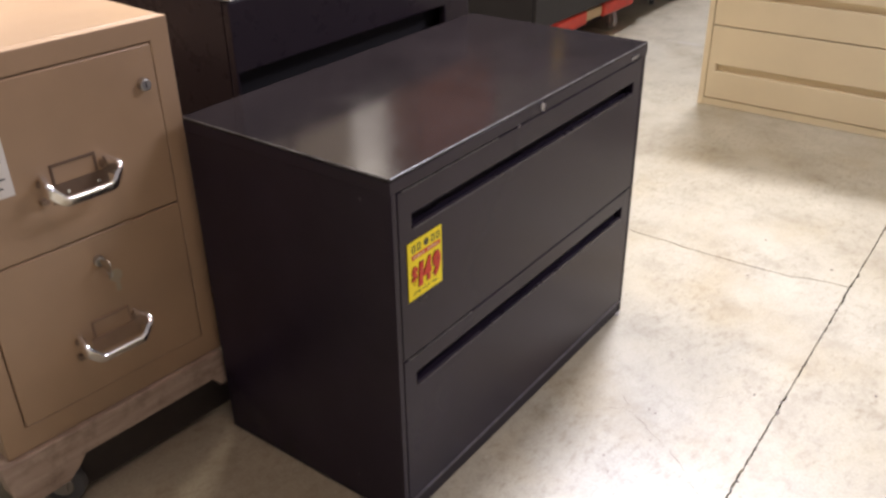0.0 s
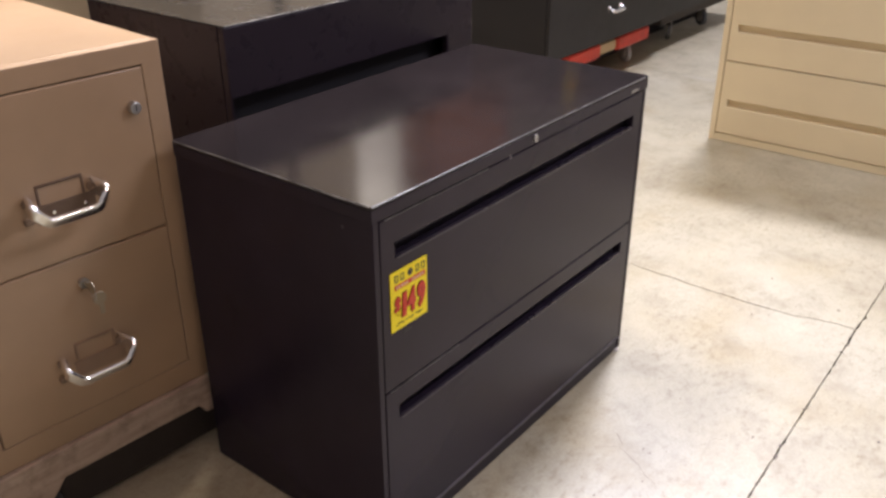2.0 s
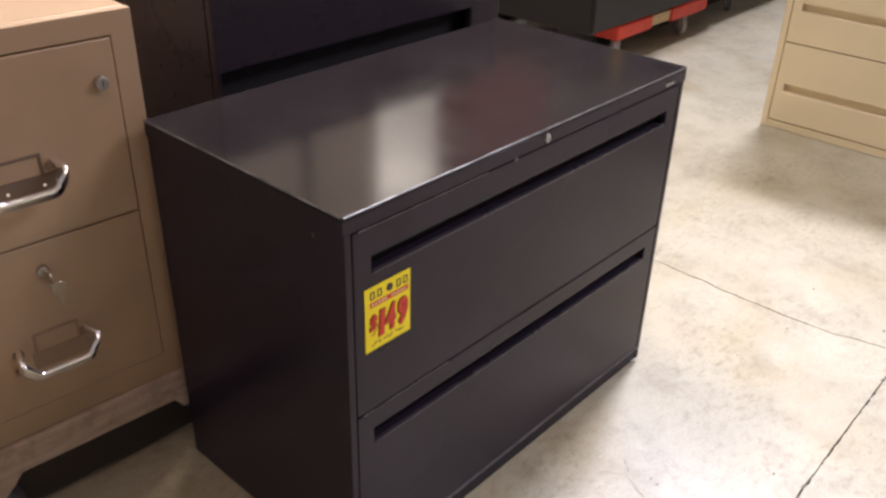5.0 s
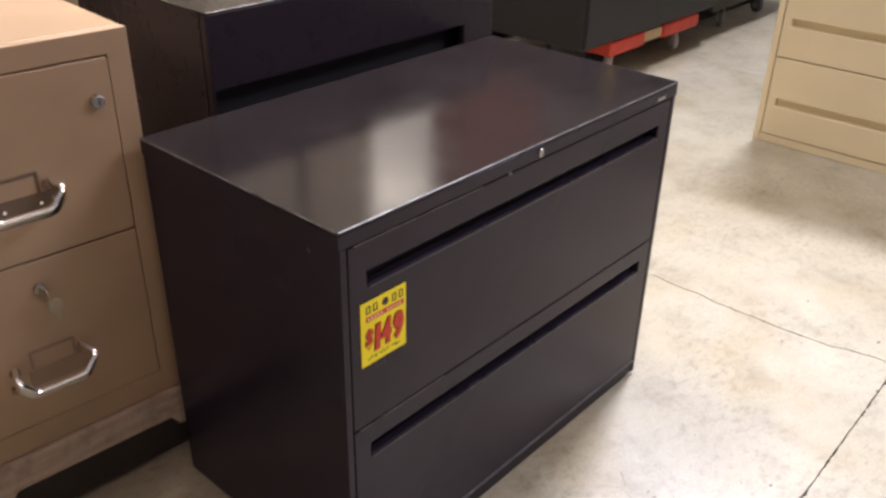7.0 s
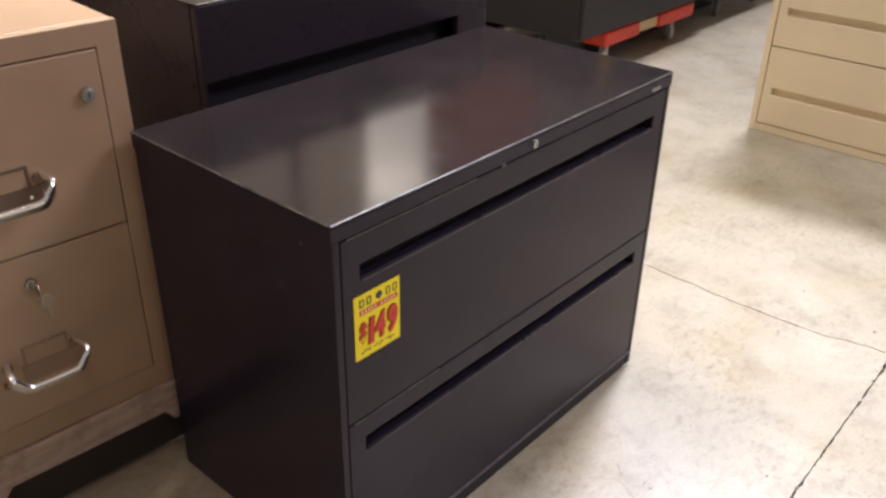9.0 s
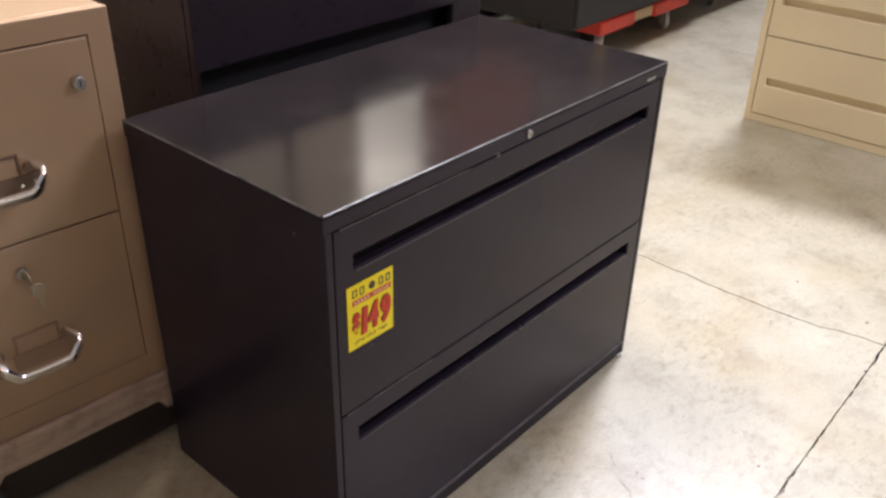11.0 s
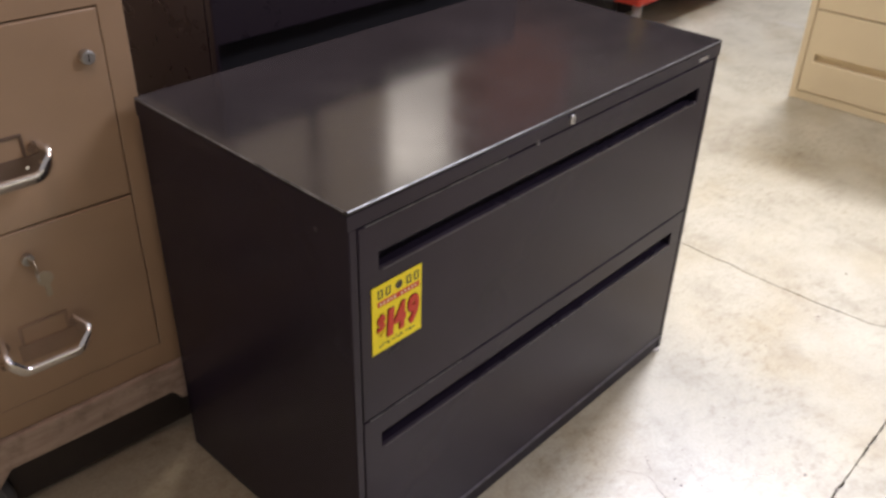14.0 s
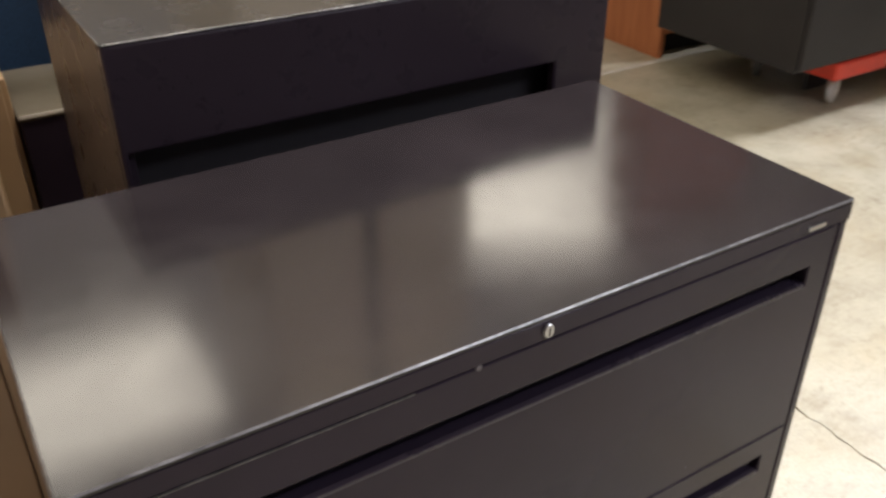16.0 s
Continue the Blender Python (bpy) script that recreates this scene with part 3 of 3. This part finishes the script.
def bail_handle(parent, c, z):
    pts = rounded([(c - 0.056, 0.002, z), (c - 0.065, -0.043, z - 0.001), (c - 0.044, -0.049, z - 0.024), (c + 0.044, -0.049, z - 0.024),
                   (c + 0.065, -0.043, z - 0.001), (c + 0.056, 0.002, z)], 0.010)
    h = tagged(flat_bar(pts, 0.0088, 0.0046, CHROME, "handle", parent), "bright chrome bail handle")
    part("latch", block(c - 0.068, c - 0.052, -0.012, -0.0008, z - 0.035, z - 0.024, 0.003), TAN_DARK, parent, "small thumb latch beside the handle")
    for x in (c - 0.056, c + 0.056):
        part("handle_foot", drum(0.0095, 0.005, (x, -0.002, z), "y", 20, 0.0015), TAN_DARK, h)
        if z > 0.5:
            part("screw", drum(0.0035, 0.004, ((x + c) / 2 + 0.012, -0.004, z - 0.026), "y", 12, 0.001), CHROME, h)
    return h


def card_holder(parent, x0, x1, z0, z1, frame_mat):
    t = 0.0045
    bm = bmesh.new()
    for b in ((x0, x1, z1 - t, z1), (x0, x0 + t, z0, z1 - t), (x1 - t, x1, z0, z1 - t)):
        block(b[0], b[1], -0.004, 0.0005, b[2], b[3], 0.001, 1, bm)
    bmesh.ops.remove_doubles(bm, verts=bm.verts, dist=1e-4)
    c = part("card_holder", bm, frame_mat, parent, "brown label frame")
    part("card", block(x0 + t, x1 - t, -0.0012, 0.0005, z0, z1 - t), TAN, c)
    part("grip_plate", block(x0 - 0.006, x1 + 0.016, -0.003, 0.0005, z0 - 0.034, z0 - 0.001, 0.001), frame_mat, parent, "dark grip plate behind the handle")
    return c


def fire_file():
    f = thing("fireproof_file", "tan steel two-drawer fireproof file with chrome handles", "filing cabinet", TAN_AT, TAN_TURN)
    part("body", block(TX0, 0.0, 0.0165, 0.79, TZ0, TZ1, 0.004, 3), TAN, f)
    L, R = -0.415, -0.0375
    part("front_frame", slotted_front(TX0, 0.0, TZ0 + 0.001, TZ1, L, R, 0.2364, 0.847, 0.0162, 0.0015), TAN, f)
    part("reveal", block(L, R, 0.0065, 0.0163, 0.2364, 0.847), TAN_GAP_SHADE, f)
    for z0, z1 in ((0.5440, 0.8445), (0.2370, 0.5420)):
        d = part("drawer", block(L + 0.0025, R - 0.0014, -0.001, 0.0060, z0, z1, 0.003, 3), TAN, f)
        if z0 > 0.5:
            card_holder(d, -0.262, -0.180, 0.655, 0.690, BRONZE)
            bail_handle(d, -0.2235, 0.664)
            lock = part("lock", drum(0.0105, 0.014, (-0.068, -0.007, 0.779), "y", 24, 0.002), STEEL, d, "round steel push lock")
            part("keyhole", block(-0.069, -0.067, -0.0146, -0.0135, 0.774, 0.784), DARK_INK, lock)
        else:
            card_holder(d, -0.257, -0.180, 0.347, 0.382, TAN_RUB)
            bail_handle(d, -0.228, 0.354)
            lock = part("lock", drum(0.0095, 0.010, (-0.217, -0.005, 0.493), "y", 24, 0.002), STEEL, d, "steel lock with keys hanging in it")
            key = bmesh.new()
            block(-0.2182, -0.2160, -0.026, -0.009, 0.489, 0.499, 0.0005, 1, key)
            drum(0.0115, 0.0022, (-0.217, -0.034, 0.494), "x", 18, 0.0004, key)
            part("key", key, BRASS, lock)
            tube([(-0.217, -0.036 + 0.008 * math.cos(a), 0.481 + 0.009 * math.sin(a)) for a in np.linspace(0, 6.0, 15)], 0.0008, STEEL, "key_ring", lock)
            key = bmesh.new()
            block(-0.210, -0.2016, -0.0355, -0.0335, 0.438, 0.466, 0.0005, 1, key)
            drum(0.0125, 0.0022, (-0.207, -0.0345, 0.470), "y", 18, 0.0004, key)
            part("spare_key", key, BRASS, lock)
    note = part("note", block(-0.392, -0.324, -0.0022, -0.0012, 0.661, 0.757), PAPER, f, "white paper note taped to the drawer")
    bm = bmesh.new()
    for i in range(5):
        block(-0.386, -0.340 + 0.006 * (i % 2), -0.0027, -0.0021, 0.676 + i * 0.015, 0.6785 + i * 0.015, 0, 1, bm)
    tagged(part("note_lines", bm, DARK_INK, note), kind="stuff")
    return f


fire_file()


def caster(parent, x, y, top, radius=0.03, turn=0.0, pale=False):
    c = part("caster", block(-0.03, 0.03, -0.03, 0.03, top - 0.006, top, 0.001), STEEL, parent, "steel swivel caster")
    c.matrix_local = pose(x, y, 0, 0, 0, turn)
    fork = bmesh.new()
    for s in (-1, 1):
        block(-0.012, 0.026, s * 0.017 - 0.002, s * 0.017 + 0.002, radius - 0.010, top - 0.006, 0.001, 1, fork)
    drum(0.02, 0.01, (0, 0, top - 0.010), "z", 16, 0.002, fork)
    part("fork", fork, HUB if pale else STEEL, c)
    part("tyre", drum(radius, 0.024, (0.012, 0, radius), "y", 28, 0.006), PALE_TYRE if pale else TYRE, c)
    part("hub", drum(radius * 0.55, 0.027, (0.012, 0, radius), "y", 20, 0.002), HUB if pale else STEEL, c)
    return c


def wooden_dolly():
    d = thing("furniture_dolly", "worn wooden furniture dolly on steel casters under the tan file", "dolly", TAN_AT, TAN_TURN)
    front = bmesh.new()
    prof = [(-0.478, 0.1865), (-0.004, 0.1865), (-0.002, 0.100), (-0.022, 0.100), (-0.034, 0.132), (-0.333, 0.132), (-0.341, 0.106), (-0.368, 0.083), (-0.430, 0.080), (-0.470, 0.112)]
    a = [front.verts.new((x, -0.010, z)) for x, z in prof]
    b = [front.verts.new((x, 0.032, z)) for x, z in prof]
    front.faces.new(a), front.faces.new(b[::-1])
    for i in range(len(prof)):
        front.faces.new((a[i], b[i], b[(i + 1) % len(prof)], a[(i + 1) % len(prof)]))
    bmesh.ops.bevel(front, geom=list(front.edges), offset=0.005, segments=2, profile=0.5, affect="EDGES")
    part("front_rail", front, DOLLY_WOOD, d, "scuffed wooden rail with shaped ends")
    part("back_rail", block(-0.475, -0.003, 0.735, 0.775, 0.10, 0.1865, 0.004), DOLLY_WOOD, d)
    for x in (-0.46, -0.05):
        part("side_rail", block(x, x + 0.045, 0.033, 0.734, 0.128, 0.1855, 0.004), DOLLY_WOOD, d)
    # Added board: paints the dark shadow on the floor below the rail.
    part("under_board", block(-0.335, 0.090, 0.036, 0.052, 0.010, 0.127, 0.003), SHADED_WOOD, d, "added board painting the shade under the deck")
    for x, y in ((-0.372, 0.055), (-0.06, 0.22), (-0.39, 0.69), (-0.06, 0.69)):
        caster(d, x, y, 0.128, 0.045, 25 + 200 * x)
    return d


wooden_dolly()


# ---- black cabinet behind ----
def slot_cabinet():
    f = thing("storage_cabinet", "black steel cabinet with a long recessed pull behind the lateral file", "cabinet", (0.187, 0.54, 0))
    w, h, d = 0.794, 0.873, 0.46
    part("case", block(0.0197, w - 0.0197, 0.062, d, 0, h - 0.0035, 0.001), SLATE, f)
    for x0, x1 in ((0, 0.0195), (w - 0.0195, w)):
        part("side_panel", block(x0, x1, 0.0203, d, 0, h - 0.0033, 0.001), SLATE, f)
    part("top", block(-0.001, w + 0.001, -0.001, d + 0.001, h - 0.003, h, 0.0012), SLATE_TOP, f, "smooth black top with a highlight strip on its edge")
    # This strip paints the bright highlight along the top's front edge.
    part("bright_edge", block(0.002, w - 0.002, -0.0016, 0, h - 0.0018, h - 0.0006, 0.0003), EDGE_GLINT, f)
    up = part("door", slotted_front(0.0, w, 0.40, h - 0.0035, 0.008, 0.69, 0.670, 0.729, 0.02, 0.004), SLATE, f)
    part("pull_recess", pull_hollow(0.012, 0.70, 0.670, 0.729, 0.0205, 0.050, 0.001), HOLLOW_SHADE, up, "deep pull with its shade put into the colour")
    # Unseen fronts, set forward to stop light leaking between the two cabinets.
    part("lower_gap_blocker", block(0.0, w, -0.054, 0.02, 0.04, 0.396, 0.002), SLATE, f)
    part("middle_gap_blocker", block(0.0, w, -0.054, -0.001, 0.402, 0.66, 0.002), SLATE, f)
    return f


slot_cabinet()


# ---- beige lateral file across the aisle ----
def beige_file():
    f = thing("lateral_file", "beige steel four-drawer lateral file across the aisle", "filing cabinet", (2.56, 0.462, 0), -90)
    w, d = 0.914, 0.47
    for x0, x1 in ((0, 0.023), (w - 0.023, w)):
        part("side_panel", block(x0, x1, 0, d, 0.0, 1.3305, 0.0015), BEIGE, f)
    part("carcass", block(0.0232, w - 0.0232, 0.03, d, 0.0, 1.3305), BEIGE, f)
    part("kick_rail", block(0.0232, w - 0.0232, 0.002, 0.029, 0.001, 0.031, 0.001), BEIGE, f)
    part("top", block(-0.001, w + 0.001, -0.001, d + 0.001, 1.331, 1.355, 0.002), BEIGE, f)
    part("reveal", block(0.0232, w - 0.0232, 0.0265, 0.0295, 0.0315, 1.330), BEIGE_GAP_SHADE, f)
    for i in range(4):
        z = 0.0345 + i * 0.3025
        dr = part("drawer", slotted_front(0.0262, w - 0.0262, z, z + 0.298, 0.058, w - 0.058, z + 0.1145, z + 0.1435, 0.022, 0.0025), BEIGE, f)
        hol = bmesh.new()
        block(0.05, w - 0.05, 0.0222, 0.0245, z + 0.105, z + 0.150, 0, 1, hol)
        part("pull_recess", hol, BEIGE, dr)
    return f


beige_file()


# ---- charcoal cabinet on a dolly with red bumpers ----
def charcoal_cabinet():
    f = thing("storage_cabinet", "charcoal steel cabinet parked on a red-cornered dolly", "cabinet", (2.505, 1.25, 0.190))
    part("case", block(0, 1.215, 0.004, 0.66, 0, 1.28, 0.003), CHARCOAL, f)
    d = part("door", block(0.004, 1.211, -0.014, 0.003, 0.012, 1.272, 0.003), CHARCOAL, f)
    h = tube(rounded([(0.558, -0.013, 0.172), (0.556, -0.044, 0.160), (0.666, -0.044, 0.160), (0.664, -0.013, 0.172)], 0.014), 0.009, CHROME, "handle", d)
    tagged(h, "bright chrome bow handle")
    for x in (0.558, 0.664):
        part("handle_foot", drum(0.014, 0.005, (x, -0.016, 0.172), "y", 20, 0.0015), CHROME, h)
    return f


charcoal_cabinet()


def corner_bumper(parent, x0, x1, x_side, depth):
    """A red rubber channel along the front edge of a deck, turned round its corner."""
    bm = bmesh.new()
    block(x0, x1, -0.016, 0.074, 0.120, 0.1895, 0.013, 3, bm)
    a, b = (x_side - 0.016, x_side + 0.074)
    block(a, b, 0.050, depth, 0.1205, 0.189, 0.013, 3, bm)
    return part("bumper", bm, RED_RUBBER, parent, "red rubber bumper wrapped round the deck")


def bumper_dolly(x, y, length, depth, red, label):
    d = thing("furniture_dolly", label, "dolly", (x, y, 0), group="dollies under the dark cabinets")
    wood_mat = PINE if red else SHADED_WOOD
    # Rear and cross boards are darkened to paint the shade under the load.
    for yy in (0, depth - 0.07):
        part("deck_board", block(0.003, length - 0.003, yy, yy + 0.07, 0.128, 0.178, 0.003), wood_mat if yy == 0 else SHADED_WOOD, d)
    for xx in (0.085, length - 0.155):
        part("cross_board", block(xx, xx + 0.07, 0.0735, depth - 0.0735, 0.128, 0.176, 0.003), SHADED_WOOD, d)
    # Added near-black board, standing for the shadow beneath the deck.
    part("under_board", block(0.04, length - 0.04, 0.13, 0.15, 0.035, 0.1275, 0.003), SHADE_BOARD, d, "added board painting the shade under the deck")
    if red:
        corner_bumper(d, -0.012, 0.288, 0.0, 0.20)
        corner_bumper(d, 0.470, length + 0.012, length - 0.058, 0.20)
    for cx in (0.09, length - 0.10) if red else (0.23, length - 0.22):
        for cy in (0.055, depth - 0.06):
            caster(d, cx, cy, 0.128, 0.05, 15 + cx * 60 + cy * 30, red and cy < 0.1)
    return d


bumper_dolly(2.745, 1.262, 0.81, 0.46, True, "wooden dolly with red rubber bumpers and pale casters")
price_sign((2.68, 1.2355, 1.33), 0, "bright yellow card price sign on the charcoal cabinet")


def dark_cabinet():
    f = thing("storage_cabinet", "dark steel cabinet on a low dolly further down the aisle", "cabinet", (3.722, 1.27, 0.1785))
    part("case", block(0, 1.25, 0.02, 0.6, 0.0005, 1.67, 0.003), CHARCOAL, f)
    part("door", block(0.004, 1.246, 0.0, 0.0195, 0.01, 1.66, 0.003), CHARCOAL, f)
    return f


dark_cabinet()
bumper_dolly(3.85, 1.31, 0.95, 0.50, False, "plain wooden dolly with casters under the dark cabinet")


# ---- tall wood-veneer cabinet, low black cabinet and blue partition in the back row ----
def veneer_bookcase():
    f = thing("bookcase", "tall orange cherry-veneer cabinet with an open foot", "bookcase", (2.655, 2.03, 0))
    w, d, low, shallow, h = 0.72, 0.60, 0.78, 0.245, 2.3
    for x in (0, w - 0.025):
        part("side_panel", block(x, x + 0.025, 0.0, d, 0, low, 0.0015), CHERRY, f)
        part("upper_side", block(x, x + 0.025, 0.0, shallow, low + 0.0255, h, 0.0015), CHERRY_SHADE, f)
    part("worktop", block(-0.004, w + 0.004, -0.004, d + 0.004, low + 0.0005, low + 0.025, 0.002), CHERRY, f)
    # Back and kick boards are near-black to hold the open foot's shade.
    part("back_panel", block(0.0255, w - 0.0255, d - 0.012, d - 0.001, 0.02, low), SHADE_BOARD, f, "near-black back board, shade put into the colour")
    for z in (0.095, 0.43):
        part("shelf", block(0.0255, w - 0.0255, 0.012, d - 0.0125, z, z + 0.024, 0.0015), CHERRY, f)
    part("kick_board", block(0.0255, w - 0.0255, 0.06, 0.075, 0.001, 0.0945), SHADE_BOARD, f, "near-black kick board painting the toe-space shade")
    for x0, x1 in ((0.0265, w / 2 - 0.001), (w / 2 + 0.001, w - 0.0265)):
        part("door", block(x0, x1, 0.001, 0.019, low + 0.03, h - 0.03, 0.0015), CHERRY_SHADE, f)
    part("top", block(0.0255, w - 0.0255, 0.001, shallow, h - 0.026, h - 0.001, 0.0015), CHERRY_SHADE, f)
    return f


veneer_bookcase()


def tall_cabinet():
    f = thing("wardrobe_cabinet", "tall beige steel two-door cabinet behind the black cabinet", "cabinet", (0.525, 1.06, 0))
    w, d, h = 0.545, 0.42, 1.95
    part("case", block(0, w, 0.022, d, 0.03, h, 0.003), DULL_BEIGE, f)
    part("plinth", block(0.01, w - 0.01, 0.04, d - 0.01, 0.0, 0.0295), SHADE_BOARD, f)
    for x0, x1 in ((0.003, 0.243), (0.285, w - 0.003)):
        part("door", block(x0, x1, 0.0, 0.0215, 0.04, h - 0.01, 0.003), DULL_BEIGE, f)
    # Dark strip painted for the shade in the gap of the doors.
    part("centre_strip", block(0.2435, 0.2845, 0.010, 0.0215, 0.04, h - 0.01), SHADE_BOARD, f, "near-black strip painting the shaded gap between the doors")
    return f


tall_cabinet()


def low_cabinet():
    f = thing("low_cabinet", "low black steel cabinet behind the two files", "cabinet", (0.135, 1.26, 0))
    part("case", block(0, 0.372, 0.012, 0.30, 0, 0.532, 0.002), BLACK, f)
    part("top", block(-0.002, 0.374, -0.002, 0.302, 0.5325, 0.545, 0.002), BROWN_REFLECTION, f, "dark top with its brown reflection in the colour")
    part("bright_edge", block(0.0, 0.372, -0.0045, -0.0022, 0.5385, 0.5452, 0.0008), HUB, f, "pale front edge")
    part("door", block(0.003, 0.369, 0.0, 0.0115, 0.02, 0.53, 0.001), BLACK, f)
    return f


low_cabinet()


def rear_file():
    f = thing("low_file", "low tan steel file standing behind the fireproof file", "filing cabinet", (-0.328, 1.268, 0))
    part("case", block(0, 0.459, 0.016, 0.40, 0, 0.615, 0.003), TAN, f)
    for z in (0.02, 0.32):
        part("drawer", block(0.012, 0.447, 0.0, 0.0155, z, z + 0.288, 0.003), TAN, f)
    return f


rear_file()


def pale_cabinet():
    f = thing("low_cabinet", "pale tan steel cabinet beside the blue partition", "cabinet", (0.325, 1.58, 0))
    part("case", block(0, 0.60, 0.020, 0.42, 0, 1.06, 0.003), DULL_BEIGE, f)
    for x0, x1 in ((0.003, 0.2985), (0.3015, 0.597)):
        part("door", block(x0, x1, 0.0, 0.0195, 0.03, 1.05, 0.003), DULL_BEIGE, f)
    part("top", block(-0.002, 0.602, -0.002, 0.422, 1.0605, 1.078, 0.002), DULL_BEIGE, f)
    return f


pale_cabinet()


def partition():
    f = thing("office_partition", "dark blue fabric office partition in a metal frame", "partition", (-0.9, 1.70, 0))
    part("panel", block(0.02, 1.18, 0.012, 0.048, 0.06, 1.08, 0.004), BLUE, f)
    fr = bmesh.new()
    for b in ((0, 0.0195, 0, 1.1), (1.1805, 1.2, 0, 1.1), (0.0195, 1.1805, 1.0805, 1.1), (0.0195, 1.1805, 0, 0.0595)):
        block(b[0], b[1], 0.0, 0.06, b[2], b[3], 0.002, 1, fr)
    part("frame", fr, STEEL, f)
    return f


partition()
